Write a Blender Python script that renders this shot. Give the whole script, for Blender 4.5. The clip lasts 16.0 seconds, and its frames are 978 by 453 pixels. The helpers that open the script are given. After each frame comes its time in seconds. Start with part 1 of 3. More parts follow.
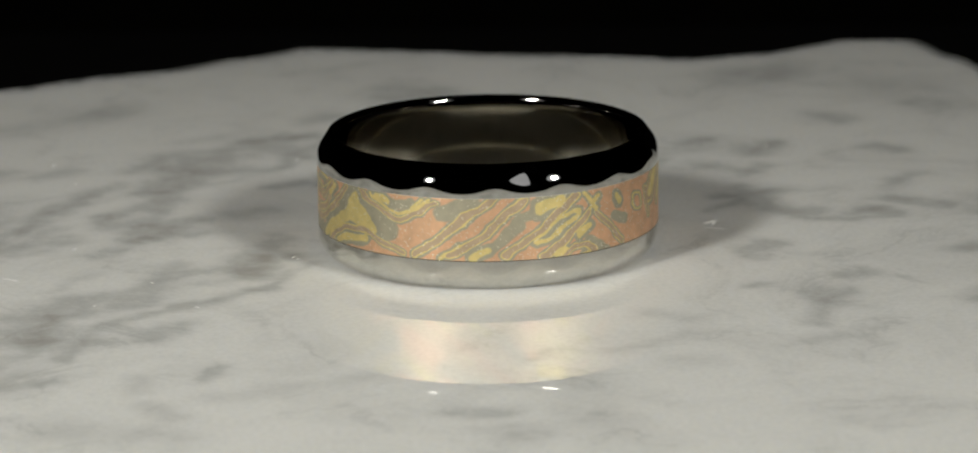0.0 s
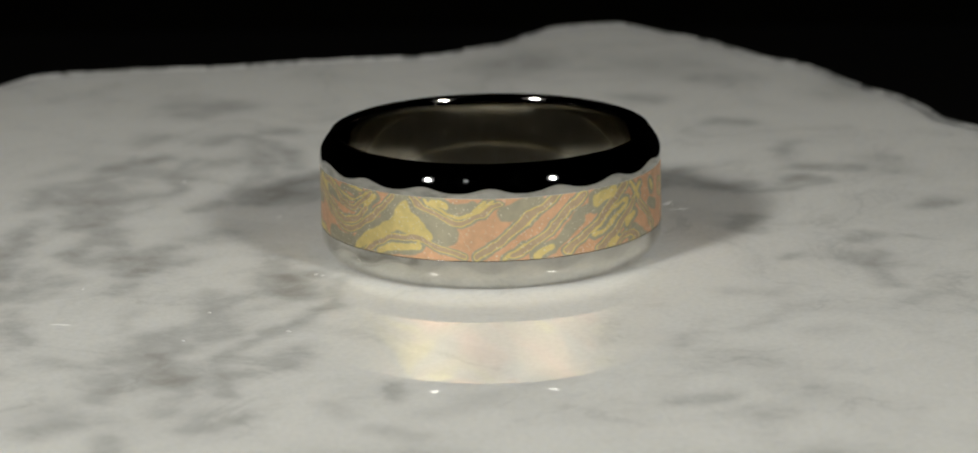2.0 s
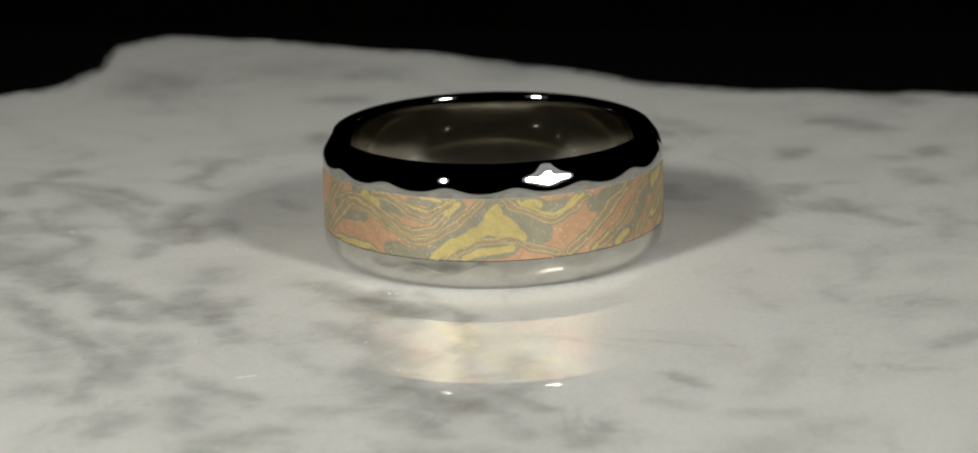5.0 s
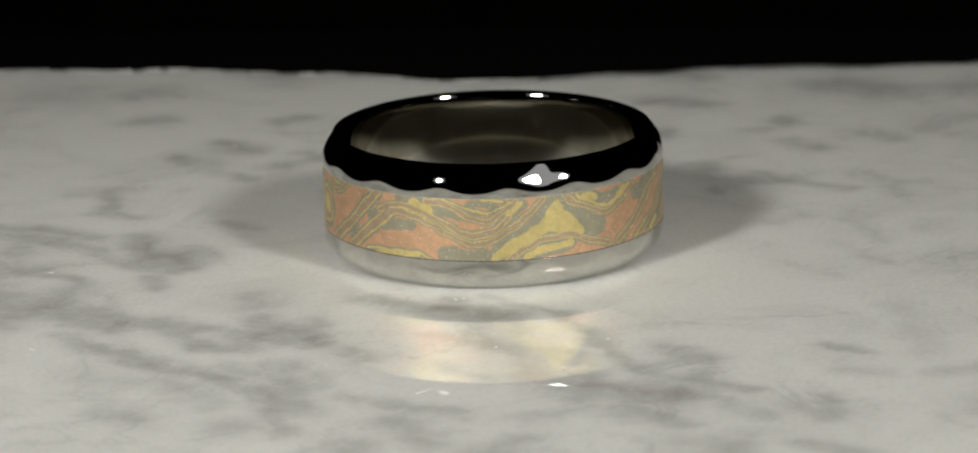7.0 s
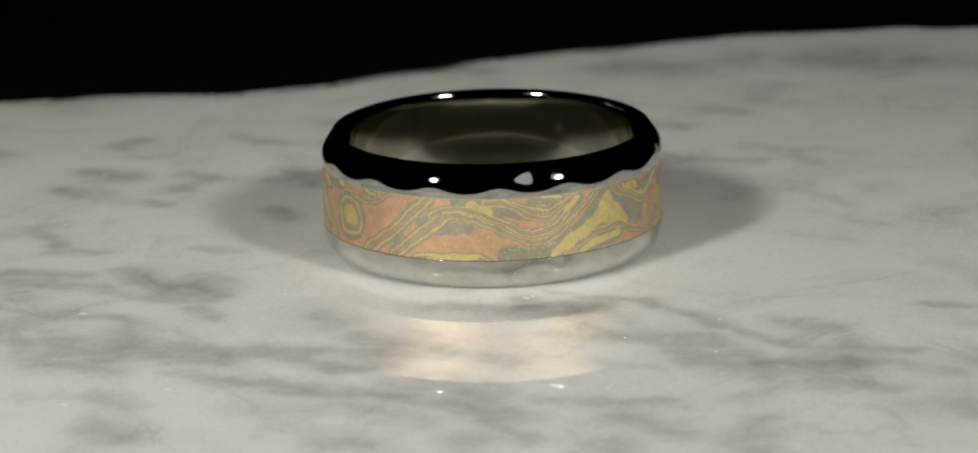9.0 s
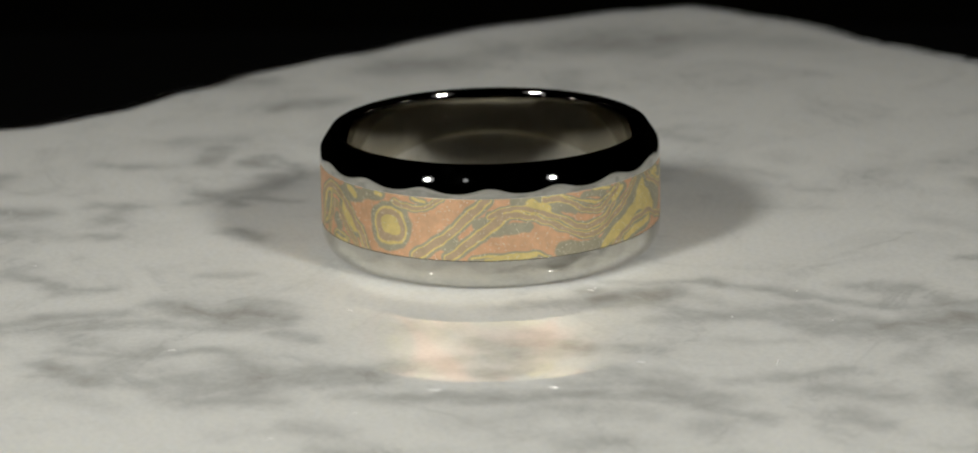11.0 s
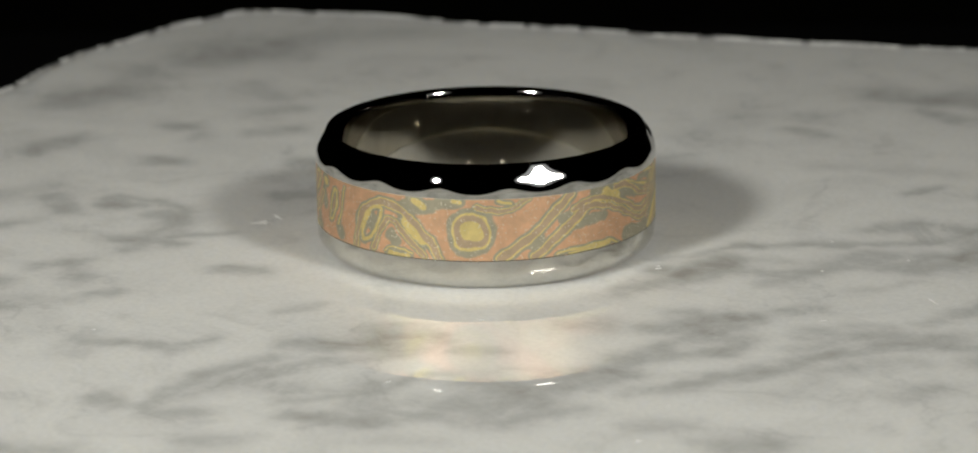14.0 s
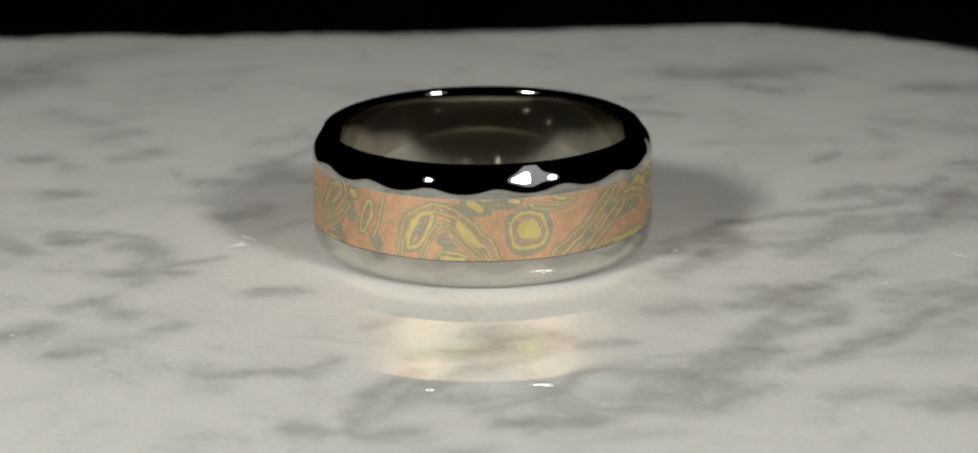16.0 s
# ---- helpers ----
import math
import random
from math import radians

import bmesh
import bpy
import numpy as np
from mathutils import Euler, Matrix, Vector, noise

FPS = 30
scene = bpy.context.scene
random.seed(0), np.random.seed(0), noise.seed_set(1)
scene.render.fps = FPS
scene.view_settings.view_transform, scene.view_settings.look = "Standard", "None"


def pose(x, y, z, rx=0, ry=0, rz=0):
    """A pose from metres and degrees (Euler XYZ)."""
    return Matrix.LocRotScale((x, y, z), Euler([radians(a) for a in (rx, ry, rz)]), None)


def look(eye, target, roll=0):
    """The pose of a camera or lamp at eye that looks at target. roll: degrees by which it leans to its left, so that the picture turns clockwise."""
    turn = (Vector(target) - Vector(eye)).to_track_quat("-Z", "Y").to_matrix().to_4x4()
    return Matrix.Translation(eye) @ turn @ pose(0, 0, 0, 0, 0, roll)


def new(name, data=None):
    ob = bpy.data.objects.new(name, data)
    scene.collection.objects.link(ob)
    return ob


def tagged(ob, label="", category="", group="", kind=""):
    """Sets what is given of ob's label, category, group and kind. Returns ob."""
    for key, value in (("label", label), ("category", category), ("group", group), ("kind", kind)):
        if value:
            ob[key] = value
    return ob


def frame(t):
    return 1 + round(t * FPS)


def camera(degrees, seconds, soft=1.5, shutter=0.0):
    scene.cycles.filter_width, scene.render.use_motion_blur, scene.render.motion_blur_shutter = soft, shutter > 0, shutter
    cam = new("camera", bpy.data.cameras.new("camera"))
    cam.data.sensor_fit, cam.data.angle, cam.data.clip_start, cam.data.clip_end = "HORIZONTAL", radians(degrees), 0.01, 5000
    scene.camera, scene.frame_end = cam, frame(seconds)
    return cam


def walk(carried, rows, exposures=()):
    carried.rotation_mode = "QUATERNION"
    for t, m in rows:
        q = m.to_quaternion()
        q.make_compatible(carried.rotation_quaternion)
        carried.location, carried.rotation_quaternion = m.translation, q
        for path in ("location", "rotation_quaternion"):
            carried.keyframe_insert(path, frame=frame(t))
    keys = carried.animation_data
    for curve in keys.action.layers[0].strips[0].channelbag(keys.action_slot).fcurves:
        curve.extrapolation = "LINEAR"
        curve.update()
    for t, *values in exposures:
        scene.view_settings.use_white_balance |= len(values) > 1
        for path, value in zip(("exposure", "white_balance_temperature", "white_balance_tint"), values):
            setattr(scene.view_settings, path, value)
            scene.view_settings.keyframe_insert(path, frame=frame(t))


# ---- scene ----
MM = 0.001

# ---- camera: a still macro view of a small turning slab ----
cam = camera(16.1, 16.0, soft=1.9)
EYE = Vector((0.0, -0.21188, 0.05937))
VIEW = look(EYE, EYE + Vector((0.00141, 0.9643, -0.2648)), -0.49)
cam.data.dof.use_dof = True
cam.data.dof.focus_distance = 0.206
cam.data.dof.aperture_fstop = 76
walk(cam, [(0.0, VIEW), (16.0, VIEW)])

# ---- light: two small lamps before the slab, in an otherwise dark room ----
world = bpy.data.worlds.new("world")
scene.world = world
world.use_nodes = True
world.node_tree.nodes["Background"].inputs[0].default_value = (1.0, 0.9, 0.75, 1)
world.node_tree.nodes["Background"].inputs[1].default_value = 0.001
LAMP_POWER = 0.0935
for side, gain in ((-1, 0.97), (1, 0.76)):
    lamp_data = bpy.data.lights.new("lamp", "AREA")
    lamp_data.shape, lamp_data.size = "DISK", 0.038
    lamp_data.energy = LAMP_POWER * gain
    lamp_data.spread = radians(80)
    lamp_data.color = (0.985, 0.975, 0.915)
    lamp = new("lamp", lamp_data)
    lamp.matrix_world = look((side * 0.139, -0.169, 0.140), (-0.012, -0.004, 0.002))
    # the frosted disc round each bright core
    glow_data = bpy.data.lights.new("lamp_diffuser", "AREA")
    glow_data.shape, glow_data.size, glow_data.energy, glow_data.color = "DISK", 0.082, 0.0070, (0.95, 0.96, 1.0)
    glow = new("lamp_diffuser", glow_data)
    glow.matrix_world = look((side * 0.140, -0.170, 0.141), (0, 0, 0.002))
scene.view_settings.exposure = 0.0

# ---- how the turntable turns: evenly about an upright axis, the slab leaning a little ----
TURN = 10.0            # degrees a second
LEAN = pose(0, 0, 0, -0.878, 0, 0) @ pose(0, 0, 0, 0, -0.297, 0)
RING_AT = pose(0.29 * MM, -0.607 * MM, 0)


def slab_pose(t):
    return pose(0, 0, 0, 0, 0, TURN * t) @ LEAN


# ---- materials ----
def material(name):
    m = bpy.data.materials.new(name)
    m.use_nodes = True
    nodes, links = m.node_tree.nodes, m.node_tree.links
    return m, nodes, links, nodes["Principled BSDF"]


def noise_node(nodes, links, scale, detail=4.0, rough=0.55, distortion=0.0, source="Object"):
    tc = nodes.new("ShaderNodeTexCoord")
    n = nodes.new("ShaderNodeTexNoise")
    n.inputs["Scale"].default_value, n.inputs["Detail"].default_value = scale, detail
    n.inputs["Roughness"].default_value, n.inputs["Distortion"].default_value = rough, distortion
    links.new(tc.outputs[source], n.inputs["Vector"])
    return n


def ramp_node(nodes, links, source, stops, smooth="LINEAR"):
    r = nodes.new("ShaderNodeValToRGB")
    r.color_ramp.interpolation = smooth
    els = r.color_ramp.elements
    while len(els) < len(stops):
        els.new(0.5)
    for e, (at, c) in zip(els, stops):
        e.position = at
        e.color = (*c, 1) if len(c) == 3 else c
    links.new(source, r.inputs[0])
    return r


def math_node(nodes, links, op, a, b=0.0, c=0.0):
    n = nodes.new("ShaderNodeMath")
    n.operation = op
    for k, v in enumerate((a, b, c)):
        if isinstance(v, (int, float)):
            n.inputs[k].default_value = v
        else:
            links.new(v, n.inputs[k])
    return n.outputs[0]


def mix_node(nodes, links, fac, a, b, blend="MIX"):
    n = nodes.new("ShaderNodeMix")
    n.data_type, n.blend_type = "RGBA", blend
    for sock, v in ((n.inputs[0], fac), (n.inputs[6], a), (n.inputs[7], b)):
        if isinstance(v, (int, float)):
            sock.default_value = v
        elif isinstance(v, tuple):
            sock.default_value = (*v, 1)
        else:
            links.new(v, sock)
    return n.outputs[2]


def bump_node(nodes, links, height, strength, distance):
    b = nodes.new("ShaderNodeBump")
    b.inputs["Strength"].default_value, b.inputs["Distance"].default_value = strength, distance
    links.new(height, b.inputs["Height"])
    return b.outputs[0]


def marble_material():
    m, nodes, links, p = material("polished_marble")
    vein = nodes.new("ShaderNodeAttribute")
    vein.attribute_name = "vein"
    fine = noise_node(nodes, links, 420, 6, 0.62, 0.6)
    cloud = noise_node(nodes, links, 110, 5, 0.58, 1.0)
    grain = noise_node(nodes, links, 2600, 3, 0.6)
    # the veins break up into smudges and threads
    broken = math_node(nodes, links, "MULTIPLY_ADD", fine.outputs[0], 1.7, -0.05)
    depth = math_node(nodes, links, "MULTIPLY", vein.outputs["Fac"], broken)
    soft = ramp_node(nodes, links, cloud.outputs[0], [(0.40, (0, 0, 0)), (0.75, (1, 1, 1))], "EASE")
    depth = math_node(nodes, links, "MULTIPLY_ADD", soft.outputs[0], 0.10, depth)
    # faint hairline threads where a noise crosses its middle value
    thread = noise_node(nodes, links, 95, 6, 0.6, 0.7)
    ridge = math_node(nodes, links, "ABSOLUTE", math_node(nodes, links, "SUBTRACT", thread.outputs[0], 0.5))
    line = ramp_node(nodes, links, ridge, [(0.0, (1, 1, 1)), (0.035, (0, 0, 0))], "EASE")
    line = math_node(nodes, links, "MULTIPLY", line.outputs[0], soft.outputs[0])
    depth = math_node(nodes, links, "MULTIPLY_ADD", line, 0.13, depth)
    tone = ramp_node(nodes, links, depth, [(0.0, (0.78, 0.775, 0.74)), (0.25, (0.57, 0.57, 0.545)),
                                           (0.6, (0.395, 0.385, 0.352)), (1.0, (0.235, 0.217, 0.185))])
    speck = ramp_node(nodes, links, grain.outputs[0], [(0.35, (0.93, 0.93, 0.93)), (0.62, (1, 1, 1))])
    links.new(mix_node(nodes, links, 1.0, tone.outputs[0], speck.outputs[0], "MULTIPLY"), p.inputs["Base Color"])
    rough = ramp_node(nodes, links, fine.outputs[0], [(0.3, (0.012, 0.012, 0.012)), (0.7, (0.03, 0.03, 0.03))])
    links.new(rough.outputs[0], p.inputs["Roughness"])
    p.inputs["IOR"].default_value = 1.5
    p.inputs["Subsurface Weight"].default_value = 0.85
    p.inputs["Subsurface Radius"].default_value = (1.0, 0.95, 0.85)
    p.inputs["Subsurface Scale"].default_value = 0.003
    links.new(bump_node(nodes, links, grain.outputs[0], 0.006, 0.00005), p.inputs["Normal"])
    return m


def platinum_material(name, dark, light, least, most):
    m, nodes, links, p = material(name)
    wear = noise_node(nodes, links, 900, 5, 0.6)
    hair = noise_node(nodes, links, 5000, 2, 0.5)
    tone = ramp_node(nodes, links, wear.outputs[0], [(0.3, dark), (0.7, light)])
    rough = ramp_node(nodes, links, wear.outputs[0], [(0.3, (least,) * 3), (0.75, (most,) * 3)])
    links.new(tone.outputs[0], p.inputs["Base Color"])
    links.new(rough.outputs[0], p.inputs["Roughness"])
    p.inputs["Metallic"].default_value = 1.0
    links.new(bump_node(nodes, links, hair.outputs[0], 0.012, 0.00002), p.inputs["Normal"])
    return m


def grain_metal_material():
    m, nodes, links, p = material("wood_grain_metal")
    layer = nodes.new("ShaderNodeAttribute")
    layer.attribute_name = "layer"
    wobble = noise_node(nodes, links, 2200, 4, 0.6)
    tiny = noise_node(nodes, links, 14000, 2, 0.6)
    level = math_node(nodes, links, "MULTIPLY_ADD", wobble.outputs[0], 0.06, layer.outputs["Fac"])
    level = math_node(nodes, links, "MULTIPLY_ADD", tiny.outputs[0], 0.024, level)
    level = math_node(nodes, links, "SUBTRACT", level, 0.042)
    rose, grey, gold, brown = (0.95, 0.61, 0.385), (0.59, 0.545, 0.41), (0.98, 0.82, 0.37), (0.72, 0.555, 0.385)
    tone = ramp_node(nodes, links, level, [
        (0.0, rose), (0.17, rose), (0.205, grey), (0.33, grey), (0.352, gold), (0.43, gold),
        (0.455, brown), (0.65, brown), (0.67, gold), (1.0, gold)])
    cloudy = noise_node(nodes, links, 1300, 4, 0.6)
    shade = ramp_node(nodes, links, cloudy.outputs[0], [(0.3, (0.80, 0.80, 0.80)), (0.7, (1, 1, 1))])
    metal_tone = mix_node(nodes, links, 1.0, tone.outputs[0], shade.outputs[0], "MULTIPLY")
    p.inputs["Metallic"].default_value = 1.0
    # blasted surface: minute facets, some coloured near white to imitate glints
    tc = nodes.new("ShaderNodeTexCoord")
    facets = nodes.new("ShaderNodeTexVoronoi")
    facets.inputs["Scale"].default_value = 17000
    links.new(tc.outputs["Object"], facets.inputs["Vector"])
    pick = nodes.new("ShaderNodeSeparateColor")
    links.new(facets.outputs["Color"], pick.inputs[0])
    glint = math_node(nodes, links, "GREATER_THAN", pick.outputs[0], 0.975)
    rough = math_node(nodes, links, "MULTIPLY_ADD", glint, -0.12, 0.48)
    links.new(rough, p.inputs["Roughness"])
    # sparkle put into the base colour: picked facets turn almost white
    glint_tint = math_node(nodes, links, "MULTIPLY", glint, 0.9)
    links.new(mix_node(nodes, links, glint_tint, metal_tone, (1.0, 0.96, 0.84)), p.inputs["Base Color"])
    links.new(bump_node(nodes, links, facets.outputs["Distance"], 0.24, 0.00005), p.inputs["Normal"])
    return m


def plain_material(name, colour, rough, scale, amount=0.3):
    m, nodes, links, p = material(name)
    n = noise_node(nodes, links, scale, 5, 0.6)
    dark = tuple(c * (1 - amount) for c in colour)
    tone = ramp_node(nodes, links, n.outputs[0], [(0.3, dark), (0.7, colour)])
    links.new(tone.outputs[0], p.inputs["Base Color"])
    p.inputs["Roughness"].default_value = rough
    p.inputs["Specular IOR Level"].default_value = 0.05
    links.new(bump_node(nodes, links, n.outputs[0], 0.3, 0.001), p.inputs["Normal"])
    return m


MARBLE = marble_material()
PLATINUM = platinum_material("polished_platinum", (0.575, 0.565, 0.53), (0.655, 0.645, 0.605), 0.01, 0.03)
SLEEVE_METAL = platinum_material("polished_sleeve_metal", (0.55, 0.53, 0.48), (0.63, 0.605, 0.55), 0.004, 0.012)
CALCITE = plain_material("calcite", (0.85, 0.84, 0.82), 0.2, 3000, 0.1)
GRAIN_METAL = grain_metal_material()
BLACK_CLOTH = plain_material("black_cloth", (0.004, 0.0038, 0.0036), 0.9, 900)
DARK_WALL = plain_material("dark_wall_paint", (0.016, 0.0145, 0.0115), 0.8, 40)


# ---- mesh helpers ----
def part(name, bm, mat, parent=None, label=""):
    me = bpy.data.meshes.new(name)
    bm.to_mesh(me)
    bm.free()
    me.materials.append(mat)
    ob = new(name, me)
    ob.parent = parent
    return tagged(ob, label)


def block(name, lo, hi, mat, label, category):
    bm = bmesh.new()
    bmesh.ops.create_cube(bm, size=1)
    for v in bm.verts:
        v.co = Vector([lo[k] + (v.co[k] + 0.5) * (hi[k] - lo[k]) for k in range(3)])
    return tagged(part(name, bm, mat), label, category, kind="structure")


def swept(name, sections, mat, parent, label=""):
    """A closed ring from one closed cross-section (r, z) in mm for each angle."""
    count, size = len(sections), len(sections[0])
    verts = []
    for k, sec in enumerate(sections):
        a = 2 * math.pi * k / count
        verts += [(r * MM * math.cos(a), r * MM * math.sin(a), z * MM) for r, z in sec]
    faces = [(k * size + j, (k + 1) % count * size + j, (k + 1) % count * size + (j + 1) % size, k * size + (j + 1) % size)
             for k in range(count) for j in range(size)]
    me = bpy.data.meshes.new(name)
    me.from_pydata(verts, [], faces)
    me.polygons.foreach_set("use_smooth", [True] * len(faces))
    me.materials.append(mat)
    me.update()
    ob = new(name, me)
    ob.parent = parent
    return tagged(ob, label)


# ---- the dark room round the set ----
TABLE_Z = -0.0213
block("floor", (-0.75, -0.75, TABLE_Z - 0.02), (0.75, 0.165, TABLE_Z), BLACK_CLOTH, "black cloth over the table top", "table cloth")
block("backdrop", (-0.75, 0.62, -0.4), (0.75, 0.64, 0.9), DARK_WALL, "dark brown-grey wall far behind the table", "wall")
block("wall_south", (-0.75, -0.77, -0.4), (0.75, -0.75, 0.9), DARK_WALL, "dark wall behind the camera", "wall")
block("wall_west", (-0.77, -0.77, -0.4), (-0.75, 0.64, 0.9), DARK_WALL, "dark side wall", "wall")
block("wall_east", (0.75, -0.77, -0.4), (0.77, 0.64, 0.9), DARK_WALL, "dark side wall", "wall")
block("ceiling", (-0.77, -0.77, 0.9), (0.77, 0.64, 0.92), DARK_WALL, "dark ceiling of the room", "ceiling")


# ---- marble slab ----
# corners of the broken outline: degrees round the axis, mm from it
OUTLINE = ((-107, 65.5), (-92, 66), (-74, 61), (-64, 60.5), (-50, 63.5), (-40, 69.5), (-34, 72.5), (-30, 70.3), (-23, 65.6),
           (-10, 57), (0, 53), (5, 50.3), (15, 47.6), (24, 47.7), (35, 53), (47, 60.4), (57, 68.5), (61, 72.8), (65, 70.8),
           (69, 63.5), (74, 59.5), (90, 60.5), (103, 65.2), (108, 63), (114, 61), (127, 61.6), (145, 68), (165, 76), (190, 72),
           (215, 69), (235, 74))


def outline_radius(a):
    deg = (math.degrees(a) + 107) % 360 - 107
    pts = OUTLINE + ((253, 65.5), (268, 66))
    for k, (d, r) in enumerate(pts):
        if d > deg:
            break
    d0, r0 = pts[k - 1]
    d1, r1 = pts[k]
    u = (deg - d0) / (d1 - d0)
    u = u * u * (3 - 2 * u) * 0.5 + u * 0.5
    n = noise.fractal(Vector((math.cos(a) * 9, math.sin(a) * 9, 2)), 1.0, 2.0, 3)
    return r0 + (r1 - r0) * u + 0.35 * n


VEINS = []


def vein(x0, y0, x1, y1, width, depth):
    """A grey streak in the marble: its ends and half width in mm, and its darkness."""
    VEINS.append((x0, y0, x1, y1, width, depth))


def nearness(px, py, x0, y0, x1, y1, width):
    """1 on the stretch from one point to another, falling off softly to its sides."""
    dx, dy = x1 - x0, y1 - y0
    u = np.clip(((px - x0) * dx + (py - y0) * dy) / max(dx * dx + dy * dy, 1e-6), 0, 1)
    d2 = (px - x0 - u * dx) ** 2 + (py - y0 - u * dy) ** 2
    return np.exp(-np.minimum(d2 / width ** 2, 40.0))


def marble_veins():
    vein(-27.0, -20.2, -25.0, -19.0, 1.5, 0.60)
    vein(-27.4, -25.8, -25.7, -22.2, 1, 0.35)
    vein(-24.1, -24.2, -22.9, -18.5, 0.7, 0.38)
    vein(-22.9, -18.5, -19.6, -14.7, 0.7, 0.38)
    vein(-19.6, -14.7, -16.8, -12.8, 0.7, 0.38)
    vein(-16.8, -12.8, -13.6, -8.7, 0.7, 0.38)
    vein(-13.6, -8.7, -10.8, -4.5, 0.7, 0.38)
    vein(-20.5, -8.3, -18.4, -6.3, 0.9, 0.40)
    vein(-18.4, -6.3, -14.0, -2.8, 0.9, 0.40)
    vein(-18.2, -13.4, -16.4, -12.8, 0.8, 0.50)
    vein(-26.9, -29.4, -24.3, -28.4, 0.7, 0.35)
    vein(-29.6, 39.4, -27.8, 40.4, 2, 0.35)
    vein(-16.8, 29.4, -15.4, 28.3, 1.5, 0.35)
    vein(-14.0, 27.2, -12.6, 25.2, 1.4, 0.30)
    vein(-19.6, 24.7, -16.6, 25.5, 1.2, 0.30)
    vein(-16.3, 8.5, -14.3, 9.2, 1.4, 0.35)
    vein(-30.9, 19.8, -29.0, 22.4, 1, 0.30)
    vein(-6.9, 47.8, -4.0, 45.4, 2, 0.30)
    vein(20.2, -14.0, 21.3, -12.6, 0.9, 0.60)
    vein(17.2, -10.3, 16.0, -11.0, 0.7, 0.45)
    vein(18.3, -0.7, 16.6, -2.2, 1, 0.40)
    vein(21.0, 6.4, 26.6, 5.2, 0.6, 0.55)
    vein(17.5, 9.1, 20.6, 6.4, 1, 0.40)
    vein(27.6, 25.7, 28.8, 24.6, 1, 0.50)
    vein(25.1, 35.9, 25.5, 34.8, 1.4, 0.50)
    vein(19.1, 48.4, 23.8, 52.8, 2.4, 0.30)
    vein(28.2, 15.4, 29.5, 16.2, 1, 0.35)
    vein(20.9, -21.3, 18.7, -22.5, 1, 0.25)
    vein(17.5, 14.2, 19.1, 8.1, 1.1, 0.45)
    vein(1.7, -39.7, 2.6, -39.7, 1.2, 0.30)
    vein(-14.6, -32.3, -6.2, -28.1, 1, 0.18)
    vein(-22.5, -37.5, -15.8, -38.9, 1.5, 0.20)
    vein(-2.7, 46.0, -7.3, 43.8, 1.5, 0.45)
    vein(-10.9, 38.2, -13.0, 36.6, 1.4, 0.40)
    vein(-3.5, 36.0, -1.7, 35.5, 1, 0.50)
    vein(-8.9, 19.3, -6.9, 17.2, 1.4, 0.60)
    vein(-13.1, 31.7, -16.5, 30.3, 1.2, 0.50)
    vein(-7.8, 28.9, -12.0, 25.8, 1, 0.30)
    vein(-21.0, 20.2, -20.1, 17.2, 1, 0.50)
    vein(-21.5, 14.4, -21.9, 9.7, 1, 0.40)
    vein(-21.9, 9.7, -22.2, 5.2, 1, 0.40)
    vein(-26.9, 14.7, -28.1, 10.0, 0.9, 0.50)
    vein(-28.1, 10.0, -30.5, 4.9, 0.9, 0.50)
    vein(-30.5, 4.9, -33.9, -2.3, 0.9, 0.50)
    vein(-27.9, 6.1, -30.1, 0.9, 0.8, 0.35)
    vein(-30.1, 0.9, -34.8, -3.0, 0.8, 0.35)
    vein(-24.0, 6.0, -20.2, 4.2, 1.1, 0.40)
    vein(-20.2, 4.2, -19.0, 3.9, 1.1, 0.40)
    vein(-14.3, -2.6, -14.4, -6.3, 1.4, 0.75)
    vein(-13.0, 3.0, -14.5, -3.4, 1, 0.45)
    vein(-19.1, -4.5, -22.1, -12.1, 1, 0.35)
    vein(-21.9, -10.6, -27.2, -15.3, 1, 0.30)
    vein(-25.9, -15.8, -26.3, -20.9, 1.4, 0.60)
    vein(-29.5, -17.8, -30.9, -22.4, 1, 0.40)
    vein(-38.8, -13.4, -35.7, -14.8, 1.4, 0.40)
    vein(-40.5, -14.7, -42.5, -14.8, 1, 0.40)
    vein(-31.8, -14.0, -29.6, -16.2, 1, 0.30)
    vein(-25.7, -27.5, -26.5, -29.6, 1, 0.35)
    vein(20.7, -13.7, 20.1, -12.0, 1.4, 0.45)
    vein(19.3, -18.8, 20.4, -14.5, 0.8, 0.35)
    vein(10.1, -15.9, 12.0, -17.8, 1, 0.25)
    vein(39.8, -1.4, 40.4, -3.3, 1.2, 0.45)
    vein(17.5, -1.4, 17.2, -3.4, 1, 0.45)
    vein(29.4, -2.5, 31.9, -1.2, 1, 0.30)
    vein(-7.0, -45.6, -6.7, -44.4, 1, 0.40)
    vein(-4.9, -45.0, -3.9, -45.4, 1, 0.50)
    vein(1.2, -39.0, 1.7, -40.3, 1.4, 0.30)
    vein(20.3, 51.1, 23.4, 51.1, 2.4, 0.40)
    vein(33.0, 39.6, 34.7, 39.4, 2, 0.30)
    vein(-4.5, 22.0, -9.0, 17.5, 1.4, 0.65)
    vein(0.1, 27.9, 0.4, 24.6, 0.7, 0.40)
    vein(5.3, 31.1, 7.1, 28.6, 1, 0.30)
    vein(-12.5, 17.8, -14.9, 16.0, 0.8, 0.45)
